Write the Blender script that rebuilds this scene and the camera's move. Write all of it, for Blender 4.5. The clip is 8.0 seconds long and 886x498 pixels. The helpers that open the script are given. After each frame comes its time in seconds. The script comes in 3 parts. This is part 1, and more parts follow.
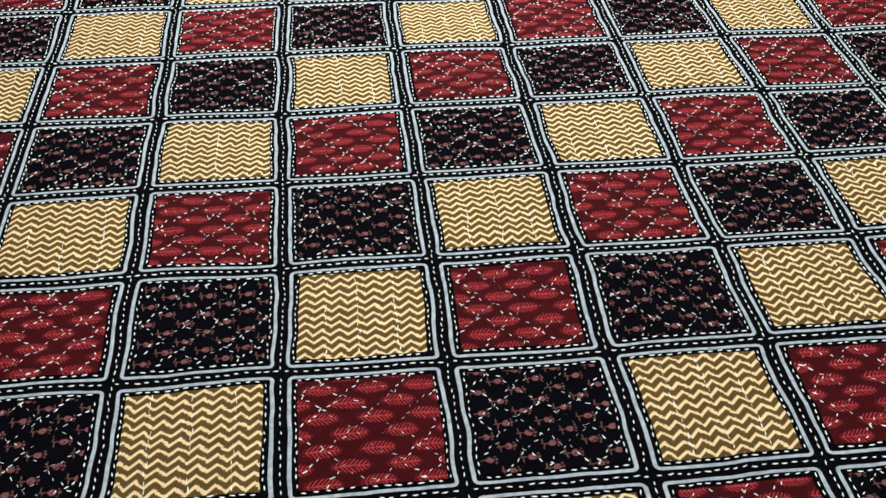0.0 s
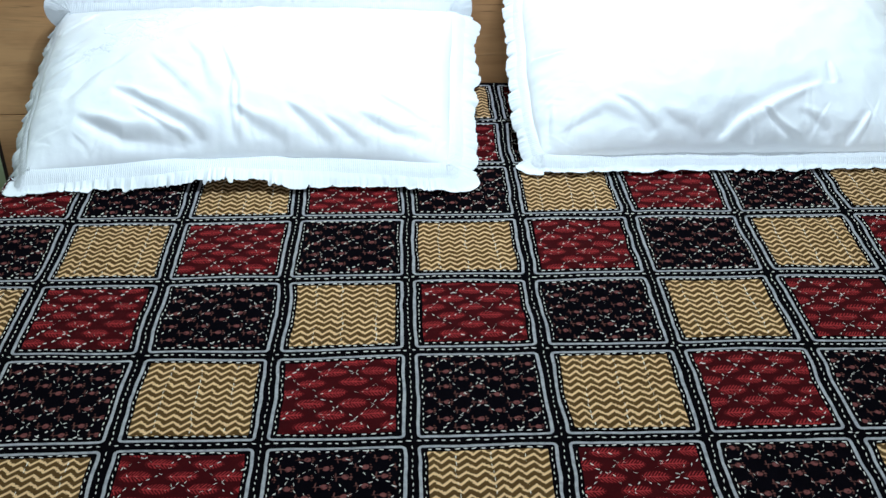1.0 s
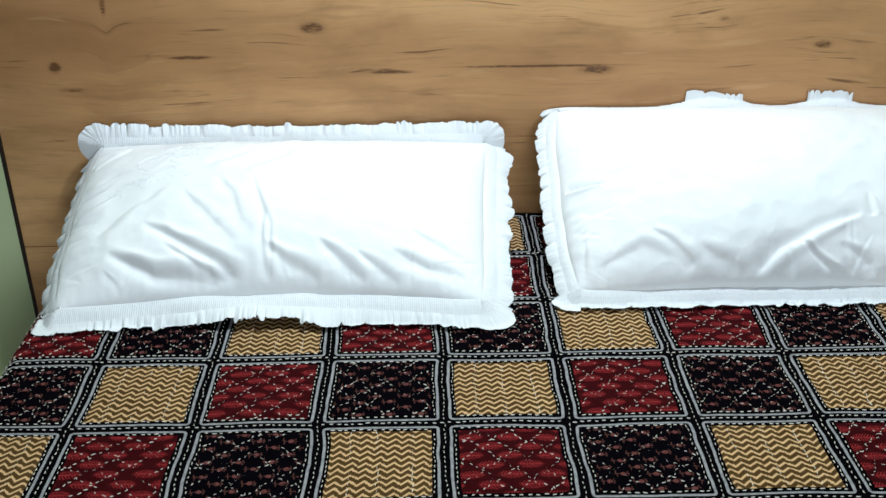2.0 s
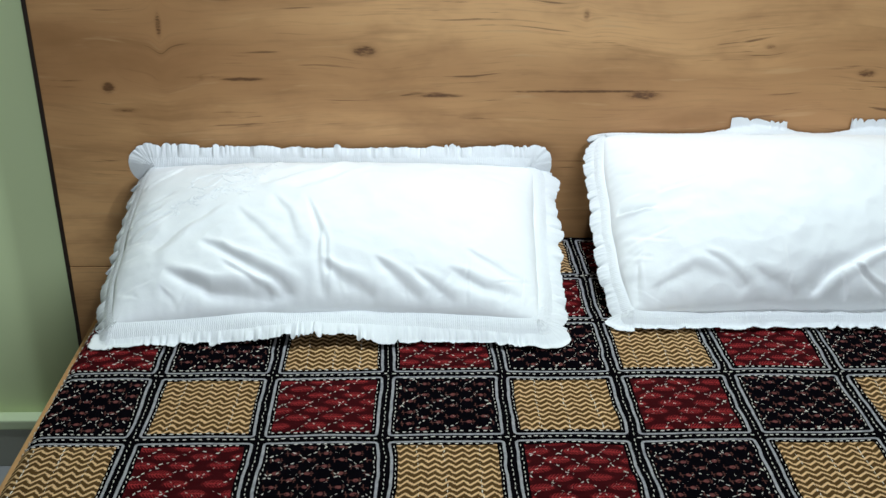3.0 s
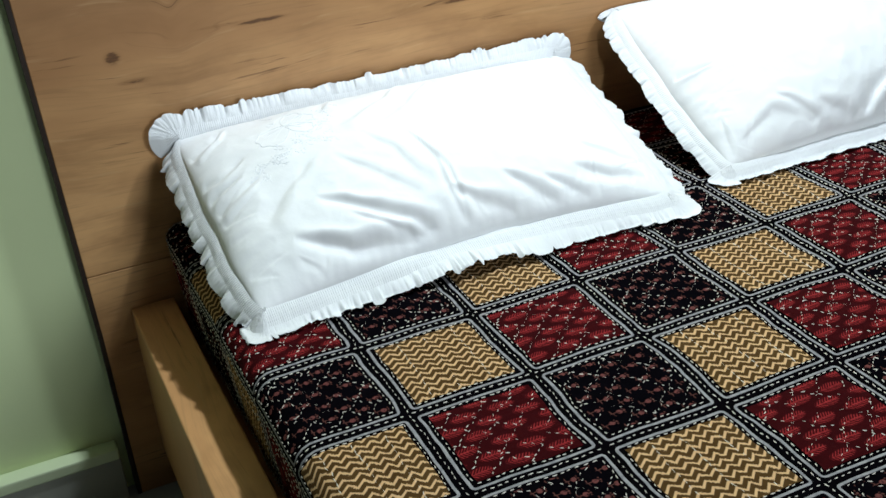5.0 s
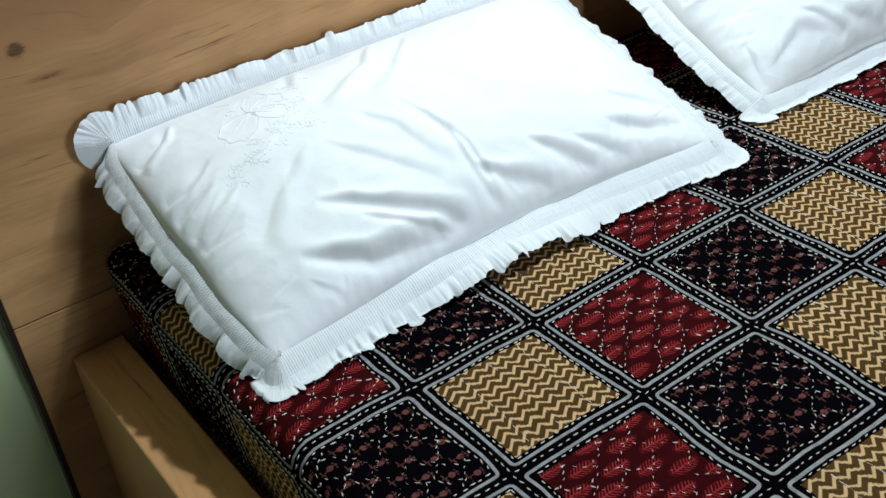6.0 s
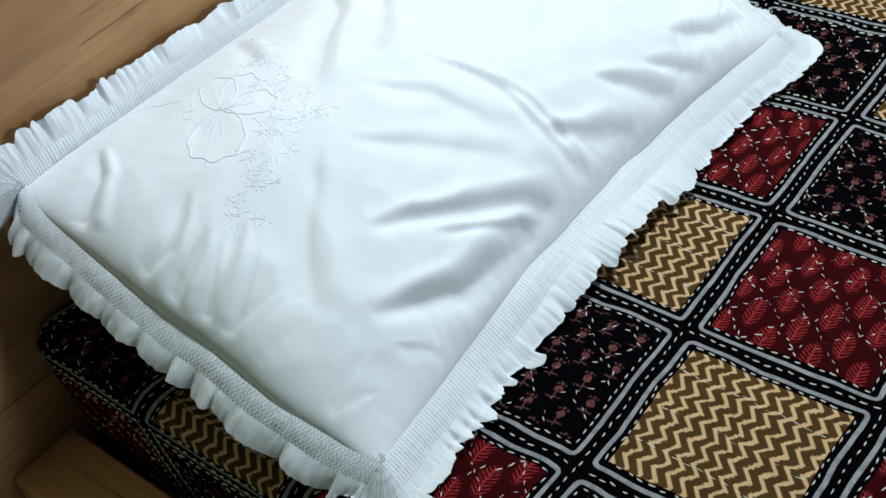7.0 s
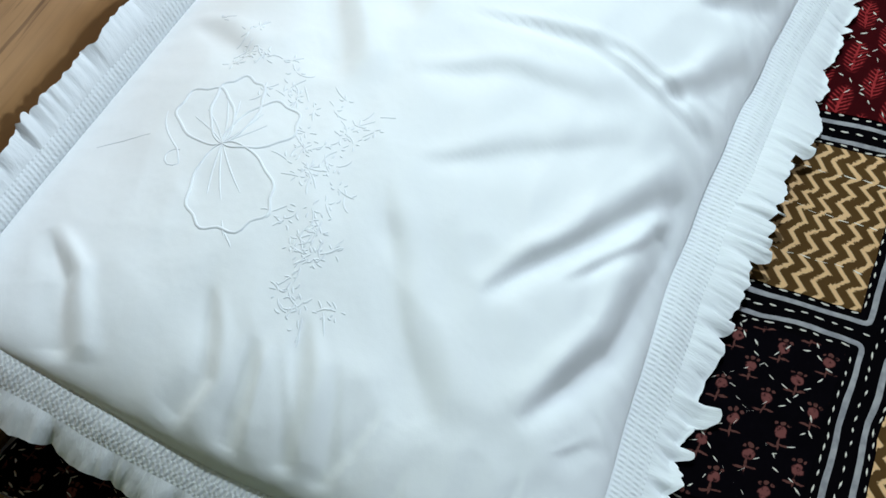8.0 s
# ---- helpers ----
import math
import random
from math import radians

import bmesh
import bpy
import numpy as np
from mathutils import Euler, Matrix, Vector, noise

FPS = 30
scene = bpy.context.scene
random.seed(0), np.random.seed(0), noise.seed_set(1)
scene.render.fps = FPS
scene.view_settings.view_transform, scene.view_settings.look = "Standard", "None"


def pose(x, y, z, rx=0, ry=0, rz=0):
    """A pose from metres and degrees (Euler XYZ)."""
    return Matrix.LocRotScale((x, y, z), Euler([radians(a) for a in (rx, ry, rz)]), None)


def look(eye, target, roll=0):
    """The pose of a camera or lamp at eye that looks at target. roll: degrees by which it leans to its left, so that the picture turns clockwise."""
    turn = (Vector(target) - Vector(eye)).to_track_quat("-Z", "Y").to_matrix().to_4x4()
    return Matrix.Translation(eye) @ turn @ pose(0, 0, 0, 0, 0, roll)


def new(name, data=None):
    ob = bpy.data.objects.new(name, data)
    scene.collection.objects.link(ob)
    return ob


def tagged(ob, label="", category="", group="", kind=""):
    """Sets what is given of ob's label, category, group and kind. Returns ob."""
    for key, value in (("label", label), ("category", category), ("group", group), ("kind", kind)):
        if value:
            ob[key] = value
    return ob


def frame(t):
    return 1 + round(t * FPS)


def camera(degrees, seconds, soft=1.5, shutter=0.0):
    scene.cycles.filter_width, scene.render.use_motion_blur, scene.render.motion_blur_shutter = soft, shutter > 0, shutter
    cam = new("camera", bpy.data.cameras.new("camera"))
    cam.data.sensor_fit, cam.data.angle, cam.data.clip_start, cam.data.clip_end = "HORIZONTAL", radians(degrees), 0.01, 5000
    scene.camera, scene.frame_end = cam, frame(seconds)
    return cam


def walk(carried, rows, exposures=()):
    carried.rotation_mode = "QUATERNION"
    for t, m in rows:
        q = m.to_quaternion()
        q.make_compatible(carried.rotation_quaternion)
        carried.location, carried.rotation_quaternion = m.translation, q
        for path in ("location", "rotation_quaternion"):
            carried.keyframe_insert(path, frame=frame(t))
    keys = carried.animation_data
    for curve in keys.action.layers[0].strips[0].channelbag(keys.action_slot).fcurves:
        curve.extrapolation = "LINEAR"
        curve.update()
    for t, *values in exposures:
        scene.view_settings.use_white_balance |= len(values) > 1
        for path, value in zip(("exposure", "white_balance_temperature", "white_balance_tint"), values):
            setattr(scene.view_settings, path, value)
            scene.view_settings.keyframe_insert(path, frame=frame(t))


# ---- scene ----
cam = camera(43.5, 8.0)
PATH = [
    (0, (-0.29, -1.953, 1.4), (-0.105, -0.392, 0.163), 0.7),
    (0.5, (-0.251, -1.846, 1.418), (-0.115, -0.209, 0.278), 0.2),
    (0.7, (-0.221, -1.802, 1.431), (-0.117, -0.128, 0.342), 0.1),
    (1, (-0.181, -1.737, 1.452), (-0.117, -0.037, 0.401), 0.3),
    (1.5, (-0.168, -1.687, 1.467), (-0.138, 0.063, 0.499), -0.2),
    (1.7, (-0.183, -1.677, 1.483), (-0.156, 0.092, 0.549), -0.5),
    (2.8, (-0.26, -1.682, 1.459), (-0.226, 0.144, 0.643), -0.2),
    (3, (-0.31, -1.705, 1.447), (-0.266, 0.121, 0.634), 0.3),
    (3.2, (-0.387, -1.758, 1.442), (-0.333, 0.07, 0.63), 0.6),
    (3.5, (-0.54, -1.797, 1.426), (-0.401, 0.016, 0.595), 0.7),
    (4, (-0.701, -1.734, 1.407), (-0.406, 0.046, 0.544), -1.1),
    (4.5, (-0.905, -1.615, 1.429), (-0.395, 0.103, 0.542), -2.8),
    (5, (-1.12, -1.448, 1.413), (-0.428, 0.171, 0.464), -4.4),
    (5.2, (-1.173, -1.383, 1.407), (-0.428, 0.195, 0.43), -5.2),
    (6.3, (-1.19, -0.866, 1.338), (-0.238, 0.46, 0.182), -7.6),
    (6.5, (-1.175, -0.758, 1.326), (-0.183, 0.486, 0.114), -8.2),
    (7, (-1.164, -0.504, 1.307), (-0.104, 0.531, -0.036), -9.7),
    (7.5, (-1.106, -0.332, 1.272), (-0.067, 0.52, -0.21), -10.2),
    (8, (-1.005, -0.146, 1.246), (-0.019, 0.518, -0.363), -10.8),
]
LOOKS = [(0.0, 1.28, 6220, 10), (0.5, 0.9, 6080, 10), (1.0, 0.22, 5900, 9), (1.5, 0.08, 6250, 9), (3.0, -0.10, 6400, 11), (4.5, 0.1, 6500, 11), (5.2, 0.1, 6450, 11),
         (6.3, -0.10, 6220, 10), (7.0, -0.17, 6150, 10), (8.0, -0.24, 6110, 9)]
walk(cam, [(t, look(eye, target, roll)) for t, eye, target, roll in PATH], LOOKS)

# a ceiling lamp above the pillows, and daylight from a window in the wall behind the camera
lamp_data = bpy.data.lights.new("ceiling_lamp", "AREA")
lamp_data.shape, lamp_data.size = "DISK", 0.10
lamp_data.energy, lamp_data.color = 33, (0.83, 0.955, 1.03)
lamp = new("ceiling_lamp", lamp_data)
lamp.matrix_world = look((-0.06, 0.07, 2.45), (-0.06, 0.07, 0.0))
WINDOW = (-0.2, 1.2, 1.05, 2.35)
sky_data = bpy.data.lights.new("window_daylight", "AREA")
sky_data.shape, sky_data.size, sky_data.size_y = "RECTANGLE", 1.4, 1.3
sky_data.energy, sky_data.color = 86, (0.84, 0.955, 1.03)
sky = new("window_daylight", sky_data)
sky.matrix_world = look((0.5, -4.65, 1.70), (0.5, 0.0, 1.70))

world = bpy.data.worlds.new("world")
scene.world = world
world.use_nodes = True
world.node_tree.nodes["Background"].inputs[0].default_value = (0.75, 0.85, 1.0, 1)
world.node_tree.nodes["Background"].inputs[1].default_value = 0.006

# ---- materials ----


class Nodes:
    """Short hand for building one node material."""

    def __init__(self, name, rough=0.8, spec=0.3):
        self.m = bpy.data.materials.new(name)
        self.m.use_nodes = True
        self.t = self.m.node_tree
        self.b = self.t.nodes["Principled BSDF"]
        self.b.inputs["Roughness"].default_value = rough
        self.b.inputs["Specular IOR Level"].default_value = spec

    def put(self, socket, v):
        if isinstance(v, bpy.types.NodeSocket):
            self.t.links.new(v, socket)
        elif isinstance(v, (int, float)):
            socket.default_value = v
        else:
            socket.default_value = (*v, 1) if len(socket.default_value) == 4 and len(v) == 3 else v

    def f(self, op, a, b=0.0, c=0.0):
        n = self.t.nodes.new("ShaderNodeMath")
        n.operation = op
        for s, v in zip(n.inputs, (a, b, c)):
            self.put(s, v)
        return n.outputs[0]

    def position(self):
        n = self.t.nodes.new("ShaderNodeNewGeometry")
        return n.outputs["Position"]

    def uv(self):
        return self.t.nodes.new("ShaderNodeTexCoord").outputs["UV"]

    def split(self, v):
        n = self.t.nodes.new("ShaderNodeSeparateXYZ")
        self.put(n.inputs[0], v)
        return n.outputs[0], n.outputs[1], n.outputs[2]

    def join(self, x, y, z):
        n = self.t.nodes.new("ShaderNodeCombineXYZ")
        for s, v in zip(n.inputs, (x, y, z)):
            self.put(s, v)
        return n.outputs[0]

    def scaled(self, v, s):
        n = self.t.nodes.new("ShaderNodeVectorMath")
        n.operation = "MULTIPLY"
        self.put(n.inputs[0], v)
        n.inputs[1].default_value = s
        return n.outputs[0]

    def noise(self, v, scale, detail=3.0, rough=0.55, warp=0.0):
        n = self.t.nodes.new("ShaderNodeTexNoise")
        self.put(n.inputs["Vector"], v)
        n.inputs["Scale"].default_value, n.inputs["Detail"].default_value = scale, detail
        n.inputs["Roughness"].default_value, n.inputs["Distortion"].default_value = rough, warp
        return n.outputs[0]

    def step(self, v, lo, hi):
        n = self.t.nodes.new("ShaderNodeMapRange")
        n.interpolation_type = "SMOOTHSTEP"
        self.put(n.inputs["Value"], v)
        n.inputs["From Min"].default_value, n.inputs["From Max"].default_value = lo, hi
        return n.outputs[0]

    def mix(self, fac, a, b):
        n = self.t.nodes.new("ShaderNodeMix")
        n.data_type = "RGBA"
        self.put(n.inputs[0], fac)
        self.put(n.inputs[6], a)
        self.put(n.inputs[7], b)
        return n.outputs[2]

    def random(self):
        return self.t.nodes.new("ShaderNodeObjectInfo").outputs["Random"]

    def bump(self, height, strength, distance=0.001):
        n = self.t.nodes.new("ShaderNodeBump")
        n.inputs["Strength"].default_value, n.inputs["Distance"].default_value = strength, distance
        self.put(n.inputs["Height"], height)
        self.put(self.b.inputs["Normal"], n.outputs[0])

    def color(self, c):
        self.put(self.b.inputs["Base Color"], c)
        return self.m


def weave(n, uv, amount=0.25):
    """Threads of a plain woven cotton, and slow puckers, as relief."""
    x, y, _ = n.split(uv)
    th = n.f("MULTIPLY", n.f("SINE", n.f("MULTIPLY", x, 5200)), n.f("SINE", n.f("MULTIPLY", y, 5200)))
    pk = n.noise(uv, 55, 2)
    n.bump(n.f("ADD", n.f("MULTIPLY", th, 0.12), n.f("MULTIPLY", pk, 3.0)), amount, 0.0015)


def cloth_black():
    n = Nodes("black_cotton", 1.0, 0.0)
    uv = n.uv()
    weave(n, uv, 0.5)
    return n.color(n.mix(n.noise(uv, 30), (0.0014, 0.0012, 0.0017), (0.0032, 0.0027, 0.0038)))


def cloth_white():
    n = Nodes("white_printed_stripe", 0.9, 0.2)
    p = n.position()
    wear = n.noise(p, 130, 3)
    return n.color(n.mix(n.step(wear, 0.3, 0.75), (0.33, 0.318, 0.325), (0.20, 0.194, 0.21)))


def cloth_thread():
    n = Nodes("white_stitch_thread", 0.8, 0.2)
    return n.color((0.72, 0.67, 0.58))


def cloth_yellow():
    """Zigzag lines along the cloth, ochre on olive brown."""
    n = Nodes("ochre_zigzag_cotton", 0.95, 0.06)
    uv = n.uv()
    x, y, _ = n.split(uv)
    wob = n.f("ADD", n.f("MULTIPLY", n.f("SUBTRACT", n.noise(uv, 60, 2), 0.5), 0.005), n.f("MULTIPLY", n.f("SUBTRACT", n.noise(uv, 420, 2), 0.5), 0.0030))
    zig = n.f("PINGPONG", n.f("ADD", x, n.f("MULTIPLY", wob, 1.4)), 0.0098)
    ph = n.f("FRACT", n.f("DIVIDE", n.f("ADD", n.f("ADD", y, n.f("MULTIPLY", zig, 0.92)), wob), 0.0131))
    band = n.f("MULTIPLY", n.step(ph, 0.03, 0.15), n.f("SUBTRACT", 1.0, n.step(ph, 0.37, 0.49)))
    fade = n.noise(uv, 25, 4)
    light = n.mix(fade, (0.57, 0.350, 0.170), (0.75, 0.485, 0.255))
    dark = n.mix(fade, (0.056, 0.027, 0.008), (0.100, 0.053, 0.017))
    weave(n, uv, 0.55)
    return n.color(n.mix(band, dark, light))


def lattice(n, x, y, px, py):
    """Local coordinates inside a staggered lattice of motifs."""
    row = n.f("FLOOR", n.f("DIVIDE", y, py))
    odd = n.f("MULTIPLY", n.f("FLOORED_MODULO", row, 2.0), px / 2)
    lx = n.f("SUBTRACT", n.f("FLOORED_MODULO", n.f("ADD", x, odd), px), px / 2)
    ly = n.f("SUBTRACT", n.f("FLOORED_MODULO", y, py), py / 2)
    return lx, ly


def disc(n, x, y, cx, cy, rx, ry):
    """1 inside an ellipse, soft rim."""
    d = n.f("SQRT", n.f("ADD", n.f("POWER", n.f("DIVIDE", n.f("ABSOLUTE", n.f("SUBTRACT", x, cx)), rx), 2.0),
                        n.f("POWER", n.f("DIVIDE", n.f("ABSOLUTE", n.f("SUBTRACT", y, cy)), ry), 2.0)))
    return n.f("SUBTRACT", 1.0, n.step(d, 0.8, 1.1))


def cloth_flower():
    """Black cotton with small salmon buds on short stems."""
    n = Nodes("black_flower_cotton", 1.0, 0.0)
    uv = n.uv()
    warp = n.f("MULTIPLY", n.f("SUBTRACT", n.noise(uv, 150, 2), 0.5), 0.0035)
    x, y, _ = n.split(uv)
    x, y = n.f("ADD", x, warp), n.f("ADD", y, warp)
    lx, ly = lattice(n, x, y, 0.0440, 0.0156)
    bud = disc(n, lx, ly, 0.002, 0.0, 0.0043, 0.0040)
    petal = n.f("MAXIMUM", disc(n, lx, ly, 0.0086, 0.0, 0.0018, 0.0018), n.f("MAXIMUM", disc(n, lx, ly, 0.0078, 0.0040, 0.0013, 0.0013), disc(n, lx, ly, 0.0078, -0.0040, 0.0013, 0.0013)))
    stem = n.f("MAXIMUM", disc(n, lx, ly, -0.006, 0.0, 0.0055, 0.0008), n.f("MAXIMUM", disc(n, lx, ly, -0.0085, 0.0036, 0.0009, 0.0036), disc(n, lx, ly, -0.0070, -0.0036, 0.0009, 0.0036)))
    worn = n.step(n.noise(uv, 260, 2), 0.28, 0.5)
    base = n.mix(n.noise(uv, 30), (0.0014, 0.0012, 0.0019), (0.0034, 0.0027, 0.0042))
    c = n.mix(n.f("MULTIPLY", n.f("MAXIMUM", petal, stem), worn), base, (0.10, 0.040, 0.034))
    c = n.mix(n.f("MULTIPLY", bud, worn), c, (0.15, 0.050, 0.046))
    weave(n, uv, 0.55)
    return n.color(c)


def cloth_leaf():
    """Deep red cotton with brighter feathered leaves."""
    n = Nodes("red_leaf_cotton", 0.95, 0.05)
    uv = n.uv()
    warp = n.f("MULTIPLY", n.f("SUBTRACT", n.noise(uv, 130, 2), 0.5), 0.003)
    x, y, _ = n.split(uv)
    x, y = n.f("ADD", x, warp), n.f("ADD", y, warp)
    lx, ly = lattice(n, x, y, 0.0540, 0.0210)
    leaf = disc(n, lx, ly, 0.0, 0.0, 0.0185, 0.0088)
    comb = n.f("FRACT", n.f("DIVIDE", n.f("SUBTRACT", lx, n.f("MULTIPLY", n.f("ABSOLUTE", ly), 0.75)), 0.0042))
    comb = n.f("MULTIPLY", n.step(comb, 0.05, 0.2), n.f("SUBTRACT", 1.0, n.step(comb, 0.40, 0.58)))
    spine = disc(n, lx, ly, 0.0, 0.0, 0.019, 0.0011)
    worn = n.step(n.noise(uv, 220, 2), 0.25, 0.5)
    base = n.mix(n.noise(uv, 28, 4), (0.020, 0.0010, 0.0019), (0.048, 0.0020, 0.0034))
    glow = n.mix(n.f("MULTIPLY", leaf, 0.30), base, (0.085, 0.0050, 0.0066))
    c = n.mix(n.f("MULTIPLY", n.f("MULTIPLY", n.f("MAXIMUM", comb, spine), leaf), worn), glow, (0.29, 0.025, 0.027))
    weave(n, uv, 0.55)
    return n.color(c)


def let_light_through(n, share, color):
    """Thin cotton passes part of the light."""
    back = n.t.nodes.new("ShaderNodeBsdfTranslucent")
    n.put(back.inputs["Color"], color)
    both = n.t.nodes.new("ShaderNodeMixShader")
    both.inputs[0].default_value = share
    n.t.links.new(n.b.outputs[0], both.inputs[1])
    n.t.links.new(back.outputs[0], both.inputs[2])
    n.t.links.new(both.outputs[0], n.t.nodes["Material Output"].inputs["Surface"])


def pillow_cotton():
    n = Nodes("white_pillow_cotton", 0.75, 0.25)
    p = n.position()
    n.b.inputs["Sheen Weight"].default_value = 0.15
    n.bump(n.f("ADD", n.f("MULTIPLY", n.noise(p, 28, 3), 2.0), n.f("MULTIPLY", n.noise(p, 900, 1), 0.08)), 0.13, 0.004)
    return n.color(n.mix(n.noise(p, 9, 2), (0.87, 0.885, 0.89), (0.92, 0.925, 0.925)))


def shirred_cotton():
    """White cotton gathered by rows of elastic thread: fine gathers broken into rows."""
    n = Nodes("shirred_white_cotton", 0.8, 0.2)
    s, t, _ = n.split(n.uv())
    gather = n.f("SINE", n.f("ADD", n.f("MULTIPLY", s, 2 * math.pi / 0.0036), n.f("MULTIPLY", n.noise(n.uv(), 300, 1), 2.5)))
    rows = n.f("ABSOLUTE", n.f("SINE", n.f("MULTIPLY", t, math.pi / 0.0070)))
    n.bump(n.f("MULTIPLY", gather, n.f("ADD", 0.06, rows)), 0.58, 0.0007)
    let_light_through(n, 0.08, (0.85, 0.87, 0.88))
    return n.color((0.88, 0.895, 0.905))


def frill_cotton():
    n = Nodes("white_frill_cotton", 0.8, 0.2)
    uv = n.uv()
    n.bump(n.noise(n.scaled(uv, (1.0, 0.15, 1.0)), 300, 3, 0.6), 0.6, 0.002)
    let_light_through(n, 0.10, (0.85, 0.87, 0.88))
    return n.color((0.88, 0.895, 0.905))


def satin_thread():
    n = Nodes("white_satin_thread", 0.45, 0.4)
    return n.color((0.84, 0.86, 0.88))


def wood(name, axis, knots=(), pale=1.0):
    """Oak-like laminate with the grain along one axis (0: x, 1: y); knots: (x, z, half width, half height, dark)."""
    n = Nodes(name, 0.42, 0.35)
    p = n.position()
    x, y, z = n.split(p)
    along, across = (x, z) if axis == 0 else (y, x)
    third = y if axis == 0 else z
    sway = n.f("MULTIPLY", n.f("SUBTRACT", n.noise(n.join(n.f("MULTIPLY", along, 1.6), n.f("MULTIPLY", across, 3.0), 0.0), 1.0, 2), 0.5), 0.10)
    spots, push = 0.0, 0.0
    for kx, kz, rx, rz, dark in knots:
        dx, dz = n.f("DIVIDE", n.f("SUBTRACT", x, kx), rx), n.f("DIVIDE", n.f("SUBTRACT", z, kz), rz)
        d2 = n.f("ADD", n.f("MULTIPLY", dx, dx), n.f("MULTIPLY", dz, dz))
        fall = n.f("DIVIDE", dark, n.f("ADD", 1.0, n.f("MULTIPLY", d2, d2)))
        spots = n.f("MAXIMUM", spots, fall)
        push = n.f("ADD", push, n.f("MULTIPLY", n.f("DIVIDE", dz, n.f("ADD", 1.0, n.f("MULTIPLY", d2, 0.25))), rz * 0.8))
    across = n.f("SUBTRACT", n.f("ADD", across, sway), push)
    grain = n.noise(n.join(n.f("MULTIPLY", along, 2.2), n.f("MULTIPLY", across, 26.0), third), 1.0, 6, 0.62)
    fine = n.noise(n.join(n.f("MULTIPLY", along, 9.0), n.f("MULTIPLY", across, 210.0), third), 1.0, 3)
    broad = n.noise(n.join(n.f("MULTIPLY", along, 0.9), n.f("MULTIPLY", across, 5.0), third), 1.0, 3)
    c = n.mix(n.step(broad, 0.3, 0.7), tuple(v * pale for v in (0.40, 0.195, 0.076)), tuple(v * pale for v in (0.70, 0.392, 0.168)))
    blot = n.noise(n.join(n.f("MULTIPLY", along, 4.0), n.f("MULTIPLY", across, 9.0), third), 1.0, 4, 0.6)
    c = n.mix(n.f("MULTIPLY", n.step(blot, 0.42, 0.72), 0.55), c, (0.28, 0.130, 0.046))
    c = n.mix(n.f("MULTIPLY", n.step(grain, 0.52, 0.72), 0.42), c, (0.27, 0.130, 0.047))
    c = n.mix(n.f("MULTIPLY", n.step(fine, 0.5, 0.75), 0.25), c, (0.28, 0.15, 0.06))
    pore = n.noise(n.join(n.f("MULTIPLY", along, 5.0), n.f("MULTIPLY", across, 150.0), 3.0), 1.0, 4, 0.6)
    c = n.mix(n.f("MULTIPLY", n.step(pore, 0.60, 0.74), 0.35), c, (0.17, 0.075, 0.027))
    # short dark cracks along the grain, in loose groups
    crack = n.noise(n.join(n.f("MULTIPLY", along, 7.0), n.f("MULTIPLY", across, 170.0), 8.0), 1.0, 3, 0.5)
    groups = n.step(n.noise(n.join(n.f("MULTIPLY", along, 2.4), n.f("MULTIPLY", across, 15.0), 5.0), 1.0, 3, 0.6), 0.49, 0.62)
    c = n.mix(n.f("MULTIPLY", n.f("MULTIPLY", n.step(crack, 0.60, 0.68), groups), 0.75), c, (0.10, 0.040, 0.014))
    # pale flecks beside them
    fleck = n.noise(n.join(n.f("MULTIPLY", along, 6.0), n.f("MULTIPLY", across, 60.0), 11.0), 1.0, 3, 0.55)
    c = n.mix(n.f("MULTIPLY", n.step(fleck, 0.60, 0.72), 0.35), c, (0.62, 0.39, 0.19))
    if knots:
        ragged = n.noise(n.join(n.f("MULTIPLY", x, 55.0), n.f("MULTIPLY", z, 260.0), 0.0), 1.0, 5, 0.7)
        rag = n.f("ADD", spots, n.f("MULTIPLY", n.f("SUBTRACT", ragged, 0.5), n.f("MULTIPLY", n.step(spots, 0.02, 0.30), 1.7)))
        c = n.mix(n.f("MULTIPLY", n.step(spots, 0.08, 0.9), 0.45), c, (0.21, 0.088, 0.028))
        c = n.mix(n.f("MULTIPLY", n.step(rag, 0.55, 1.0), 0.8), c, (0.085, 0.032, 0.010))
    n.bump(n.f("ADD", grain, n.f("MULTIPLY", fine, 0.6)), 0.12, 0.0006)
    return n.color(c)


def plain(name, a, b, scale, rough, spec=0.3, relief=0.1, distance=0.001):
    n = Nodes(name, rough, spec)
    p = n.position()
    f = n.noise(p, scale, 4)
    n.bump(n.noise(p, scale * 40, 3), relief, distance)
    return n.color(n.mix(f, a, b))


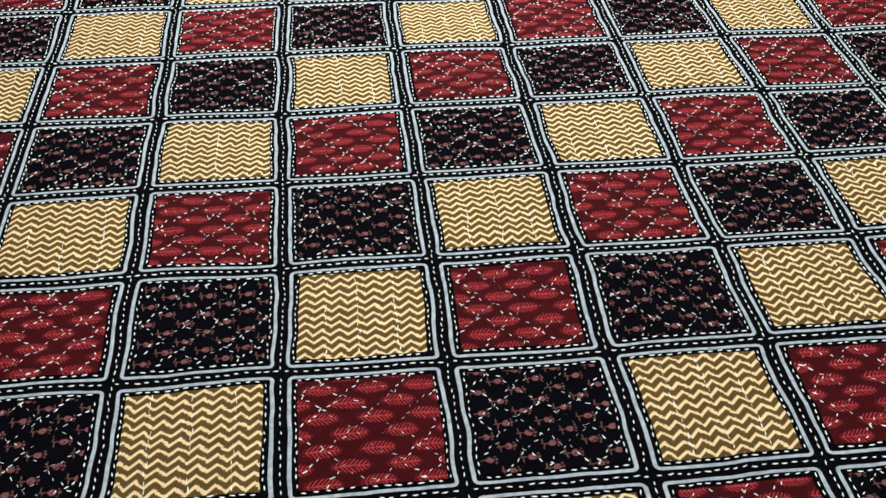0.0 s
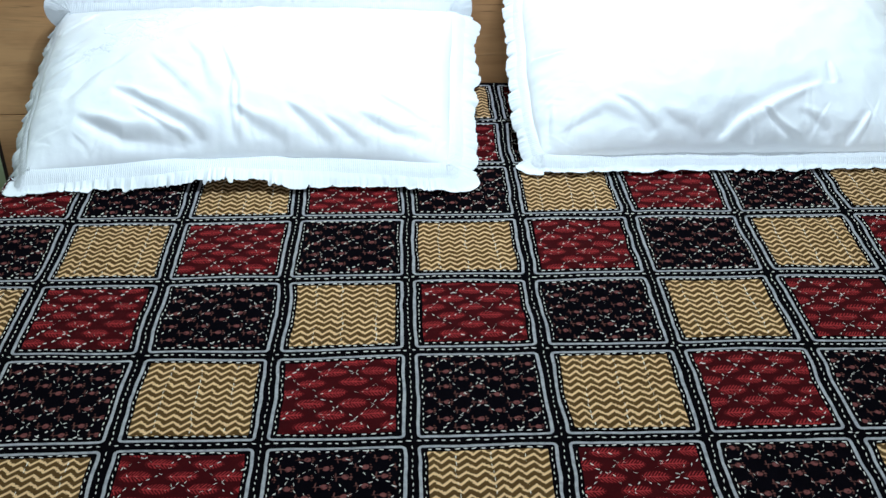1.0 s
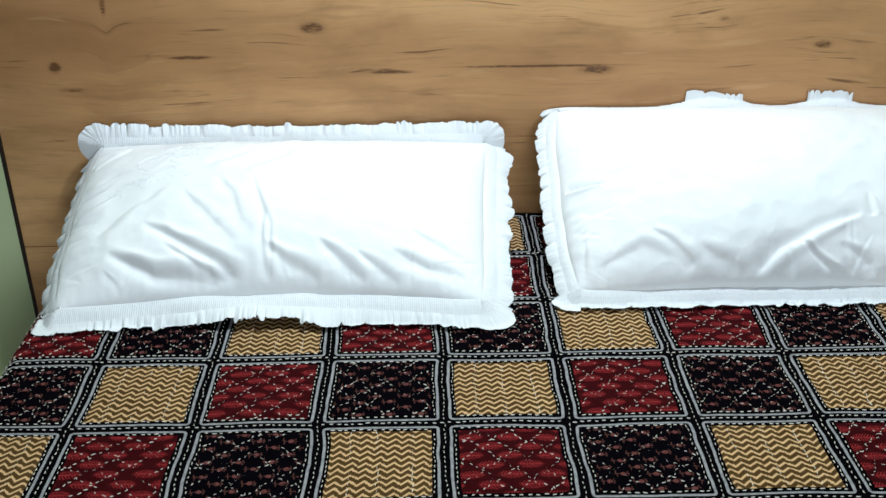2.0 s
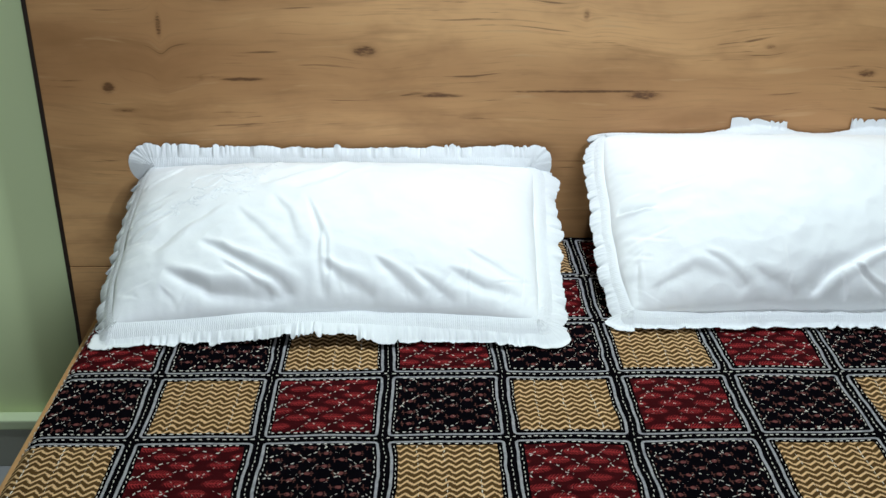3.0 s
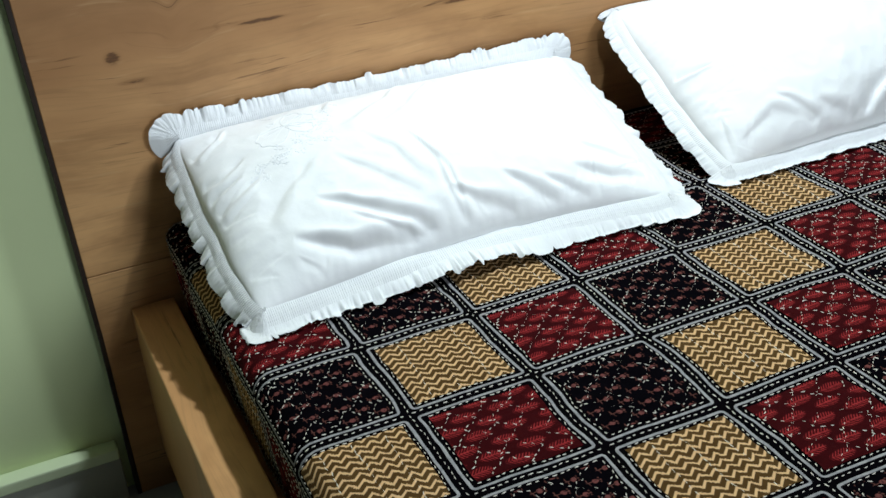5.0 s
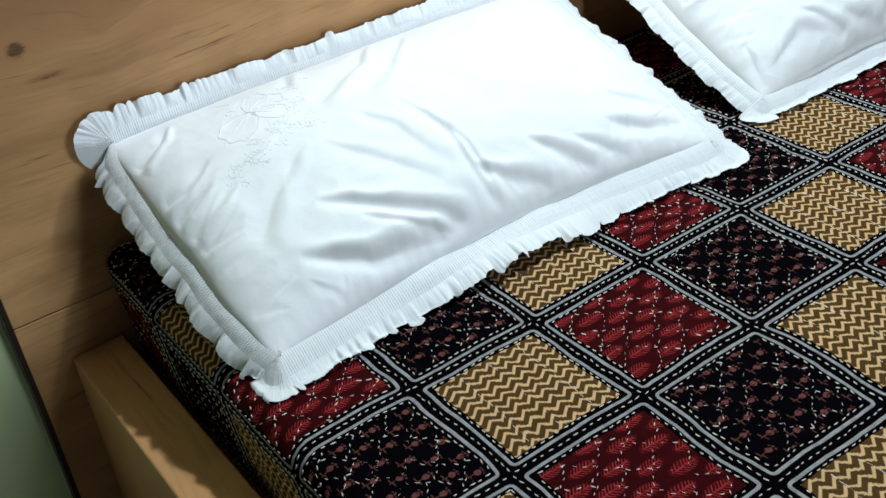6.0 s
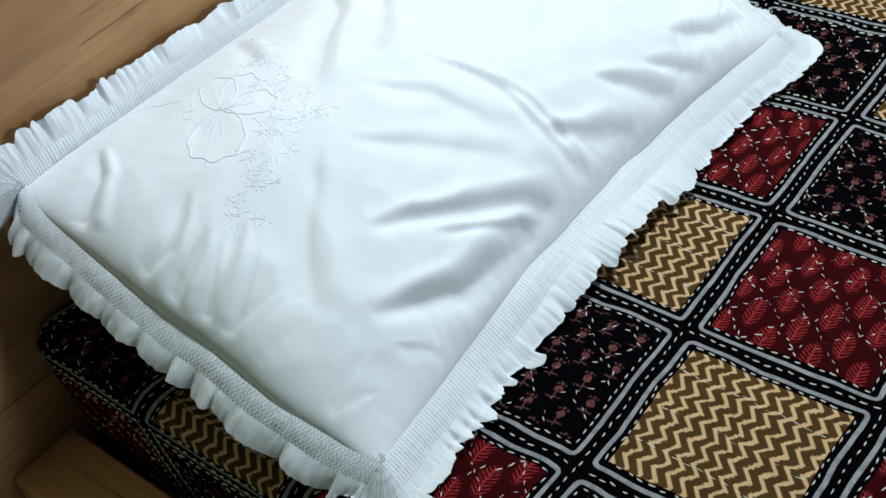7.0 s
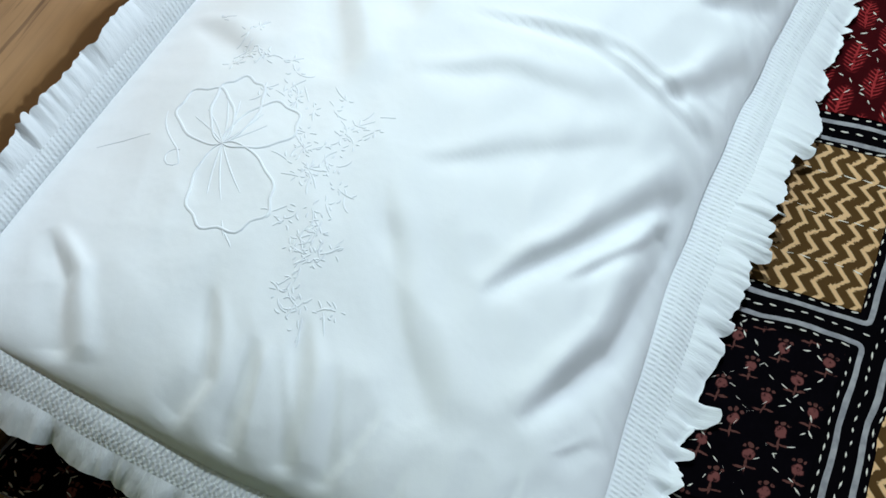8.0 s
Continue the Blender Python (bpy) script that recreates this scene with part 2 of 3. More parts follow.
BLACK, WHITE, THREAD = cloth_black(), cloth_white(), cloth_thread()
PATCH = (cloth_flower(), cloth_yellow(), cloth_leaf())
COTTON, SHIRR, FRILL, SATIN = pillow_cotton(), shirred_cotton(), frill_cotton(), satin_thread()
KNOTS = (
    (-0.901, 0.863, 0.013, 0.011, 1.0), (-0.411, 0.933, 0.026, 0.012, 0.9), (-0.643, 0.879, 0.045, 0.004, 1.0),
    (-0.266, 0.846, 0.045, 0.004, 1.0), (0.127, 0.846, 0.040, 0.010, 0.9), (0.020, 0.854, 0.17, 0.0028, 1.0),
    (-0.795, 0.983, 0.006, 0.024, 0.8), (-0.874, 0.818, 0.030, 0.005, 0.75), (0.008, 1.002, 0.006, 0.010, 0.8),
    (0.364, 0.941, 0.012, 0.006, 0.7), (0.557, 0.889, 0.020, 0.008, 0.9), (-0.712, 0.883, 0.05, 0.003, 0.6),
)
WOOD_X = wood("oak_laminate_headboard", 0, KNOTS)
WOOD_Y = wood("oak_laminate_rail", 1, (), 1.22)
EDGE = plain("dark_edge_band", (0.018, 0.010, 0.006), (0.03, 0.016, 0.01), 12, 0.5)
GREEN = plain("green_wall_paint", (0.70, 0.80, 0.45), (0.75, 0.86, 0.49), 2.5, 0.55, 0.3, 0.15)
GREEN_CAP = plain("pale_green_ledge_paint", (0.68, 0.78, 0.50), (0.74, 0.84, 0.55), 9, 0.5)
SKIRT = plain("grey_skirting_tile", (0.33, 0.335, 0.28), (0.40, 0.40, 0.34), 6, 0.3, 0.5)
TILE = plain("grey_floor_tile", (0.33, 0.335, 0.33), (0.38, 0.385, 0.38), 4, 0.12, 0.5, 0.02)
# unseen ceiling, kept dark so it throws less light back down
CEILING = plain("low_bounce_ceiling", (0.15, 0.15, 0.15), (0.18, 0.18, 0.18), 3, 0.9)
# near-black for the unseen walls, so little light bounces into the shadows
DIM = plain("low_bounce_wall", (0.055, 0.06, 0.05), (0.07, 0.075, 0.06), 2.5, 0.6)
FOAM = plain("mattress_ticking", (0.45, 0.42, 0.38), (0.5, 0.47, 0.43), 12, 0.9)

# ---- mesh helpers ----


def part(name, bm, material, parent=None, label="", smooth=False):
    """One mesh object from a bmesh, under a thing where one is given."""
    me = bpy.data.meshes.new(name)
    bm.normal_update()
    bm.to_mesh(me)
    bm.free()
    me.materials.append(material)
    if smooth:
        me.shade_smooth()
    ob = new(name, me)
    if parent:
        ob.parent = parent
        ob.matrix_parent_inverse = parent.matrix_world.inverted()
    if label:
        tagged(ob, label)
    return ob


def thing(name, x, y, z, label, category, group="", kind=""):
    ob = new(name)
    ob.matrix_world = pose(x, y, z)
    bpy.context.view_layer.update()
    return tagged(ob, label, category, group, kind)


def box(x0, y0, z0, x1, y1, z1, bevel=0.0, segments=2):
    bm = bmesh.new()
    bmesh.ops.create_cube(bm, size=1)
    bmesh.ops.transform(bm, verts=bm.verts, matrix=Matrix.LocRotScale(((x0 + x1) / 2, (y0 + y1) / 2, (z0 + z1) / 2), None, (x1 - x0, y1 - y0, z1 - z0)))
    if bevel:
        bmesh.ops.bevel(bm, geom=list(bm.edges), offset=bevel, segments=segments, profile=0.6, affect="EDGES")
    return bm


def sheet_of(points, uvs, closed=False):
    """A bmesh from rows of points (and uv pairs)."""
    bm = bmesh.new()
    layer = bm.loops.layers.uv.new("UVMap")
    rows = [[bm.verts.new(p) for p in row] for row in points]
    m = len(rows)
    for i in range(m if closed else m - 1):
        k = (i + 1) % m
        for j in range(len(rows[i]) - 1):
            face = bm.faces.new((rows[i][j], rows[k][j], rows[k][j + 1], rows[i][j + 1]))
            face.smooth = True
            for loop, (a, b) in zip(face.loops, ((i, j), (k, j), (k, j + 1), (i, j + 1))):
                loop[layer].uv = uvs[a][b]
    return bm


# ---- the room ----
WALL_Y = 0.405
room = (-2.6, 4.3, -4.6, 2.85)
part("floor", box(room[0], room[2], -0.1, room[1], WALL_Y, 0.0), TILE)
tagged(bpy.data.objects["floor"], "glossy light grey floor tiles beside the bed", "floor", kind="structure")
wall = part("wall_north", box(room[0] - 0.12, WALL_Y, -0.1, room[1] + 0.12, WALL_Y + 0.12, room[3]), GREEN)
tagged(wall, "plain pale green painted wall behind the headboard", "wall", kind="structure")
# side and south walls are unseen; their darkness only holds down the fill light
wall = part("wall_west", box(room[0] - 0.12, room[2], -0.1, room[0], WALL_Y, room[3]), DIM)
tagged(wall, "plain unseen side wall, darkened to cut bounce light", "wall", kind="structure")
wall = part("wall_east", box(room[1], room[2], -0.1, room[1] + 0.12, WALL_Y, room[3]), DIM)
tagged(wall, "plain unseen side wall, darkened to cut bounce light", "wall", kind="structure")
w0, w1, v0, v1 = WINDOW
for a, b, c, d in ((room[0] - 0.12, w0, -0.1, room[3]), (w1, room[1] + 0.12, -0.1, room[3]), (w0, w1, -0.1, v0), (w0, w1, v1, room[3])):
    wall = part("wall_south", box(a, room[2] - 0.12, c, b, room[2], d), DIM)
    tagged(wall, "plain unseen wall round a window, darkened to cut bounce light", "wall", kind="structure")
ceiling = part("ceiling", box(room[0] - 0.12, room[2] - 0.12, room[3], room[1] + 0.12, WALL_Y + 0.12, room[3] + 0.1), CEILING)
tagged(ceiling, "plain unseen ceiling, darkened to cut bounce light", "ceiling", kind="structure")
for x0, x1 in ((room[0], -1.045), (1.045, room[1])):
    base = part("baseboard", box(x0, WALL_Y - 0.034, 0.0, x1, WALL_Y, 0.096, 0.0015, 1), SKIRT)
    tagged(base, "dark grey tile skirting along the green wall", "baseboard", kind="structure")
    cap = part("trim", box(x0, WALL_Y - 0.037, 0.096, x1, WALL_Y, 0.120, 0.004, 2), GREEN_CAP)
    tagged(cap, "pale green painted ledge on top of the skirting", "trim", kind="structure")

# ---- the bed ----
TOP, P = 0.55, 0.18
HEAD_Y, FOOT_Y, EDGE_X, ROUND = 0.367, -1.60, 0.846, 0.030
bed = thing("bed", 0, -0.6, 0, "oak laminate double bed with a tall plain headboard", "bed")
hx, hy = 1.029, 0.372


def flared(bm):
    """The headboard widens a little towards its top."""
    for v in bm.verts:
        v.co.x *= 1 + 0.020 * max(0.0, v.co.z - 0.36)
    return bm


part("upper_panel", flared(box(-hx + 0.008, hy, 0.487, hx - 0.008, hy + 0.026, 1.32, 0.0012, 1)), WOOD_X, bed)
part("lower_panel", flared(box(-hx + 0.008, hy, 0.0, hx - 0.008, hy + 0.026, 0.4855, 0.0012, 1)), WOOD_X, bed)
for s in (-1, 1):
    for z0, z1 in ((0.0, 0.36), (0.36, 1.32)):
        part("edge_band", flared(box(min(s * hx, s * (hx - 0.008)), hy - 0.001, z0, max(s * hx, s * (hx - 0.008)), hy + 0.028, z1, 0.0004, 1)), EDGE, bed, "dark brown edge band")
    part("side_rail", box(min(s * 0.963, s * 0.884), FOOT_Y - 0.10, 0.09, max(s * 0.963, s * 0.884), hy - 0.001, 0.406, 0.004, 3), WOOD_Y, bed, "smooth oak laminate side rail")
    part("leg", box(min(s * 0.960, s * 0.89), FOOT_Y - 0.09, 0.0, max(s * 0.960, s * 0.89), FOOT_Y - 0.01, 0.09, 0.003, 2), EDGE, bed)
part("foot_rail", box(-0.884, FOOT_Y - 0.10, 0.09, 0.884, FOOT_Y - 0.075, 0.406, 0.004, 3), WOOD_X, bed)
part("base_panel", box(-0.884, FOOT_Y - 0.07, 0.26, 0.884, hy - 0.004, 0.29), WOOD_Y, bed)
mattress = part("mattress", box(-EDGE_X + 0.075, FOOT_Y - ROUND + 0.008, 0.29, EDGE_X - 0.075, HEAD_Y - 0.004, TOP - 0.012, 0.03, 4), FOAM)
tagged(mattress, "plain mattress under the patchwork sheet", "mattress")


# ---- the patchwork bedsheet ----
def fold(d):
    """Run and drop of the cloth d metres past the start of a rounded edge."""
    if d <= 0:
        return 0.0, 0.0
    q = ROUND * math.pi / 2
    if d < q:
        return ROUND * math.sin(d / ROUND), ROUND * (1 - math.cos(d / ROUND))
    return ROUND, ROUND + d - q


def cloth(u, v, lift=0.0):
    """A place on the sheet: u, v in metres along the cloth, equal to x, y on the flat top."""
    n1 = noise.noise((u * 9, v * 9, 1.7))
    n2 = noise.noise((u * 9, v * 9, 7.3))
    n3 = noise.noise((u * 30, v * 30, 4.1))
    n4 = noise.noise((u * 4.5, v * 4.5, 11.0))
    n5 = noise.noise((u * 75, v * 75, 2.2))
    u, v = u + 0.0042 * n1 + 0.0019 * n3 + 0.0007 * n5, v + 0.0042 * n2 - 0.0019 * n3 + 0.0007 * n5
    pulled = max(0.0, min(1.0, (abs(u) - 0.76) / 0.14)) * max(0.0, min(1.0, (v + 0.16) / 0.34))
    v += 0.034 * pulled * pulled
    s = -1 if u < 0 else 1
    run, drop = fold(abs(u) - EDGE_X)
    x = u if run == 0 else s * (EDGE_X + run)
    vr, vd = fold(FOOT_Y - v)
    y = min(v if vr == 0 else FOOT_Y - vr, HEAD_Y)
    wave = 0.0024 * n4 + 0.0013 * n1 + 0.0011 * n3
    side = min(1.0, drop / ROUND)
    nx = s * math.sin(min(1.0, (abs(u) - EDGE_X) / (ROUND * math.pi / 2)) * math.pi / 2) if run > 0 else 0.0
    nz = math.sqrt(max(0.0, 1 - nx * nx))
    if drop > ROUND:
        x += s * (0.004 * noise.noise((u * 3, v * 16, 2.0)) * min(1.0, (drop - ROUND) / 0.05) - 0.10 * (drop - ROUND))
    z = TOP - drop - vd + wave * (1 - side)
    return Vector((x + nx * lift, y - (lift if vd > ROUND else 0), z + nz * lift))


sheet = thing("bedsheet", 0, -0.6, TOP, "black patchwork cotton sheet with red, ochre and flowered squares on mattress", "bedsheet")
U0, V0 = -1.06, -1.78
us = [U0 + i * (-2 * U0) / 176 for i in range(177)]
vs = [V0 + j * (0.372 - V0) / 178 for j in range(179)]
part("base_cloth", sheet_of([[cloth(u, v) for v in vs] for u in us], [[(u, v) for v in vs] for u in us]), BLACK, sheet, "black cotton ground between the squares")

GAP0, GAP1, INSET = 0.038 * P, 0.061 * P, 0.101 * P


def ring(cx, cy, half, radius, per_side):
    """Points round a square with rounded corners."""
    pts = []
    for k in range(4):
        a0 = k * math.pi / 2
        c, s = math.cos(a0), math.sin(a0)
        for i in range(per_side):
            t = -1 + 2 * i / per_side
            pts.append((half, t * (half - radius), c, s))
        for i in range(3):
            a = i / 3 * math.pi / 2
            pts.append((half - radius + radius * math.cos(a), half - radius + radius * math.sin(a), c, s))
    return [(cx + x * c - y * s, cy + x * s + y * c) for x, y, c, s in pts]


stitches = []


def stitch_line(a, b, pitch=0.0105, length=0.0060, jitter=0.0010):
    """Running stitches along a straight line of the cloth."""
    ax, ay, bx, by = *a, *b
    total = math.hypot(bx - ax, by - ay)
    dx, dy = (bx - ax) / total, (by - ay) / total
    d = random.uniform(0.1, 0.7) * pitch
    while d + length < total:
        l = length * random.uniform(0.75, 1.2)
        o = random.uniform(-1, 1) * jitter
        tw = random.uniform(-1, 1) * (0.08 + 110 * jitter)
        ex, ey = dx - dy * tw, dy + dx * tw
        x, y = ax + dx * d - dy * o, ay + dy * d + dx * o
        stitches.append((x, y, x + ex * l, y + ey * l))
        d += pitch * random.uniform(0.85, 1.15)


patch_names = ("flower_patch", "zigzag_patch", "leaf_patch")
N = 13
for i in range(-6, 6):
    for j in range(-10, 2):
        cx, cy = (i + 0.5) * P, (j + 0.5) * P
        kind = (i - j) % 3
        h = P / 2 - INSET + random.uniform(-0.0012, 0.0012)
        lo_u, lo_v = random.uniform(-0.02, 0.02), random.uniform(-0.02, 0.02)
        g = [-h + 2 * h * k / (N - 1) for k in range(N)]

        def place(a, b):
            rim = max(abs(a), abs(b)) / h
            puff = 0.0010 * (1 - rim ** 6) + 0.0011 * noise.noise(((cx + a) * 45, (cy + b) * 45, 0.5))
            return cloth(cx + a, cy + b, 0.0012 + puff)

        part(patch_names[kind], sheet_of([[place(a, b) for b in g] for a in g], [[(a + lo_u, b + lo_v) for b in g] for a in g]), PATCH[kind], sheet)
        outer, mid, inner = (ring(cx, cy, P / 2 - d, r, 14) for d, r in ((GAP0, 0.007), ((GAP0 + GAP1) / 2, 0.005), (GAP1, 0.003)))
        rows = [[cloth(*o, 0.0006), cloth(*c, 0.0013), cloth(*n, 0.0006)] for o, c, n in zip(outer, mid, inner)]
        part("white_border", sheet_of(rows, [[(0, 0)] * 3] * len(rows), True), WHITE, sheet)
        e = 0.084 * P
        x0, x1, y0, y1 = i * P, (i + 1) * P, j * P, (j + 1) * P
        stitch_line((x0, y0), (x1, y0))
        stitch_line((x0, y0), (x0, y1))
        for d in (e, P - e):
            stitch_line((x0 + e, y0 + d), (x1 - e, y0 + d))
            stitch_line((x0 + d, y0 + e), (x0 + d, y1 - e))
        if kind == 1:
            for f in (-0.24, 0.0, 0.25):
                x = cx + f * P + random.uniform(-0.004, 0.004)
                stitch_line((x, cy - h), (x + random.uniform(-0.004, 0.004), cy + h), 0.0112, 0.0092)
        else:
            for f in (-0.80, -0.48, -0.16, 0.16, 0.48, 0.80):
                q = (f + random.uniform(-0.04, 0.04)) * 2 * h
                lo, hi = max(-h, -h - q), min(h, h - q)
                stitch_line((cx + lo, cy + lo + q), (cx + hi, cy + hi + q), 0.0092, 0.0056, 0.0034)
                if abs(f) < 0.6:
                    stitch_line((cx + lo, cy - lo - q), (cx + hi, cy - hi - q), 0.0112, 0.0056, 0.0042)

bm_verts, bm_faces = [], []
for x0, y0, x1, y1 in stitches:
    l = math.hypot(x1 - x0, y1 - y0)
    px, py = -(y1 - y0) / l * 0.00075, (x1 - x0) / l * 0.00075
    mx, my = (x0 + x1) / 2, (y0 + y1) / 2
    n0 = len(bm_verts)
    low, high = 0.0014, 0.0026
    bm_verts += [cloth(x0, y0, low), cloth(mx + px, my + py, low), cloth(x1, y1, low), cloth(mx - px, my - py, low),
                 cloth(x0 * 0.7 + mx * 0.3, y0 * 0.7 + my * 0.3, high), cloth(x1 * 0.7 + mx * 0.3, y1 * 0.7 + my * 0.3, high)]
    a, b, c, d, e, f = range(n0, n0 + 6)
    bm_faces += [(a, e, d), (a, b, e), (b, f, e), (b, c, f), (c, d, f), (d, e, f)]
me = bpy.data.meshes.new("stitching")
me.from_pydata(bm_verts, [], bm_faces)
me.materials.append(THREAD)
me.shade_smooth()
ob = new("stitching", me)
ob.parent, ob.matrix_parent_inverse = sheet, sheet.matrix_world.inverted()
tagged(ob, "white running stitches", kind="stuff")


# ---- the pillows ----
class Pillow:
    """Shape of one pillow. s runs along the headboard and t up the slope, both from -1 to 1; a and b are the same in metres."""

    A, B = 0.36, 0.20

    def __init__(self, front_left, front_right, back_left, back_right, pull, puff, fall, creases, seed, bends, width):
        self.corners = tuple(Vector(c) for c in (front_left, front_right, back_left, back_right))
        fl, fr, bl, br = self.corners
        self.X = (fr + br - fl - bl).normalized()
        y = bl + br - fl - fr
        self.Y = (y - self.X * y.dot(self.X)).normalized()
        self.N = self.X.cross(self.Y)
        self.pull, self.puff, self.fall, self.seed, self.bends, self.width = pull, puff, fall, seed, bends, width
        self.creases = [([(s * self.A, t * self.B) for s, t in line], depth, wide) for line, depth, wide in creases]
        # slight puckers that fan out from the front and side seams
        rng = random.Random(int(seed * 13))
        for k in range(26):
            if k < 12:
                a, b, way = rng.uniform(-0.93, 0.93) * self.A, -0.975 * self.B, rng.uniform(0.9, 2.3)
            else:
                a, b, way = (-0.975 if k % 2 else 0.975) * self.A, rng.uniform(-0.8, 0.6) * self.B, rng.uniform(-0.6, 0.6)
                way = way if k % 2 else math.pi - way
            l = rng.uniform(0.03, 0.09)
            tip = (a + l * math.cos(way), b + l * math.sin(way))
            mid = ((a + tip[0]) / 2 + rng.uniform(-0.004, 0.004), (b + tip[1]) / 2)
            self.creases.append(([tip, mid, (a, b)], rng.uniform(0.0006, 0.0016), rng.uniform(0.004, 0.008)))
        self.reach = [(min(p[0] for p in c[0]) - 5 * c[2], max(p[0] for p in c[0]) + 5 * c[2], min(p[1] for p in c[0]) - 5 * c[2], max(p[1] for p in c[0]) + 5 * c[2]) for c in self.creases]

    def seam(self, s, t):
        """The flat cloth between the four seams, with rounded corners and edges drawn in between them."""
        fl, fr, bl, br = self.corners
        k = 1 - 0.022 * abs(s * t) ** 9
        s, t = s * k, t * k
        f, b = (1 - t) / 2, (1 + t) / 2
        p = f * ((1 - s) / 2 * fl + (1 + s) / 2 * fr) + b * ((1 - s) / 2 * bl + (1 + s) / 2 * br)
        wander = 0.0035 * noise.noise((s * 5 + 3, t * 3, self.seed + 20))
        return p + self.Y * (self.pull * (1 - s * s) * f * f - 0.005 * (1 - s * s) * b * b + wander * f) + self.X * (wander + (0.007 if s < 0 else -0.006) * s * (1 - t * t))

    def height(self, s, t):
        u, v = min(1.0, abs(s)), min(1.0, abs(t))
        front, back, west, east = self.fall
        full = (1 - u ** 2.4) ** (west if s < 0 else east) * ((1 - v ** 2.2) ** front if t < 0 else (1 - v ** 2.1) ** back)
        h = self.puff * full
        live = min(1.0, full * 2.6)
        a, b = s * self.A, t * self.B
        for (line, depth, wide), (x0, x1, y0, y1) in zip(self.creases, self.reach):
            if not (x0 < a < x1 and y0 < b < y1):
                continue
            best = None
            total = sum(math.dist(p, q) for p, q in zip(line, line[1:]))
            run = 0.0
            for p, q in zip(line, line[1:]):
                dx, dy = q[0] - p[0], q[1] - p[1]
                l = math.hypot(dx, dy)
                k = max(0.0, min(1.0, ((a - p[0]) * dx + (b - p[1]) * dy) / (l * l)))
                d = math.hypot(a - p[0] - k * dx, b - p[1] - k * dy)
                if best is None or d < best[0]:
                    best = (d, 1.0 if dx * (b - p[1]) - dy * (a - p[0]) > 0 else -1.0, (run + k * l) / total)
                run += l
            d, side, along = best
            if d > wide * 5:
                continue
            r = side * d + 0.004 * noise.noise((a * 22 + depth * 900, b * 22, self.seed)) * min(1.0, d / 0.006)
            w = wide * (0.45 + 0.75 * along)
            grow = min(1.0, along / 0.22) ** 0.8 * min(1.0, (1.0 - along) / 0.10) if along < 1 else 0.0
            valley = math.exp(-(r / (0.42 * w if r > 0 else 1.05 * w)) ** 2)
            crest = math.exp(-((r - 1.05 * w) / (0.62 * w)) ** 2)
            h -= depth * grow * (valley - 0.55 * crest) * live
        h += live * (0.0042 * noise.noise((a * 9, b * 11, self.seed)) + 0.0016 * noise.noise((a * 24, b * 40, self.seed + 3)))
        h += live * 0.0032 * (0.3 - abs(noise.noise((a * 13 + 7 * b, b * 19 - 6 * a, self.seed + 7)))) + live * 0.0013 * (0.3 - abs(noise.noise((a * 30 + 9 * b, b * 36 - 8 * a, self.seed + 9))))
        rim_a, rim_b = (1 - u) * self.A, (1 - v) * self.B
        near = math.exp(-min(rim_a, rim_b) / 0.020)
        h += 0.0036 * near * live * noise.noise(((b if rim_a < rim_b else a) * 70, self.seed, 0.0))
        return max(h, 0.0)

    def at(self, s, t, n):
        p = self.seam(s, t) + self.N * n
        if p.y < HEAD_Y:
            p.z = max(p.z, TOP + 0.0045)
        p.y = min(p.y, hy - 0.003)
        return p

    def top(self, a, b, lift=0.0):
        s, t = a / self.A, b / self.B
        return self.at(s, t, self.height(s, t) + lift)


def grid_ease(k, m):
    """-1 to 1, closer together near the ends."""
    t = -1 + 2 * k / m
    return math.sin(t * math.pi / 2) * 0.8 + t * 0.2


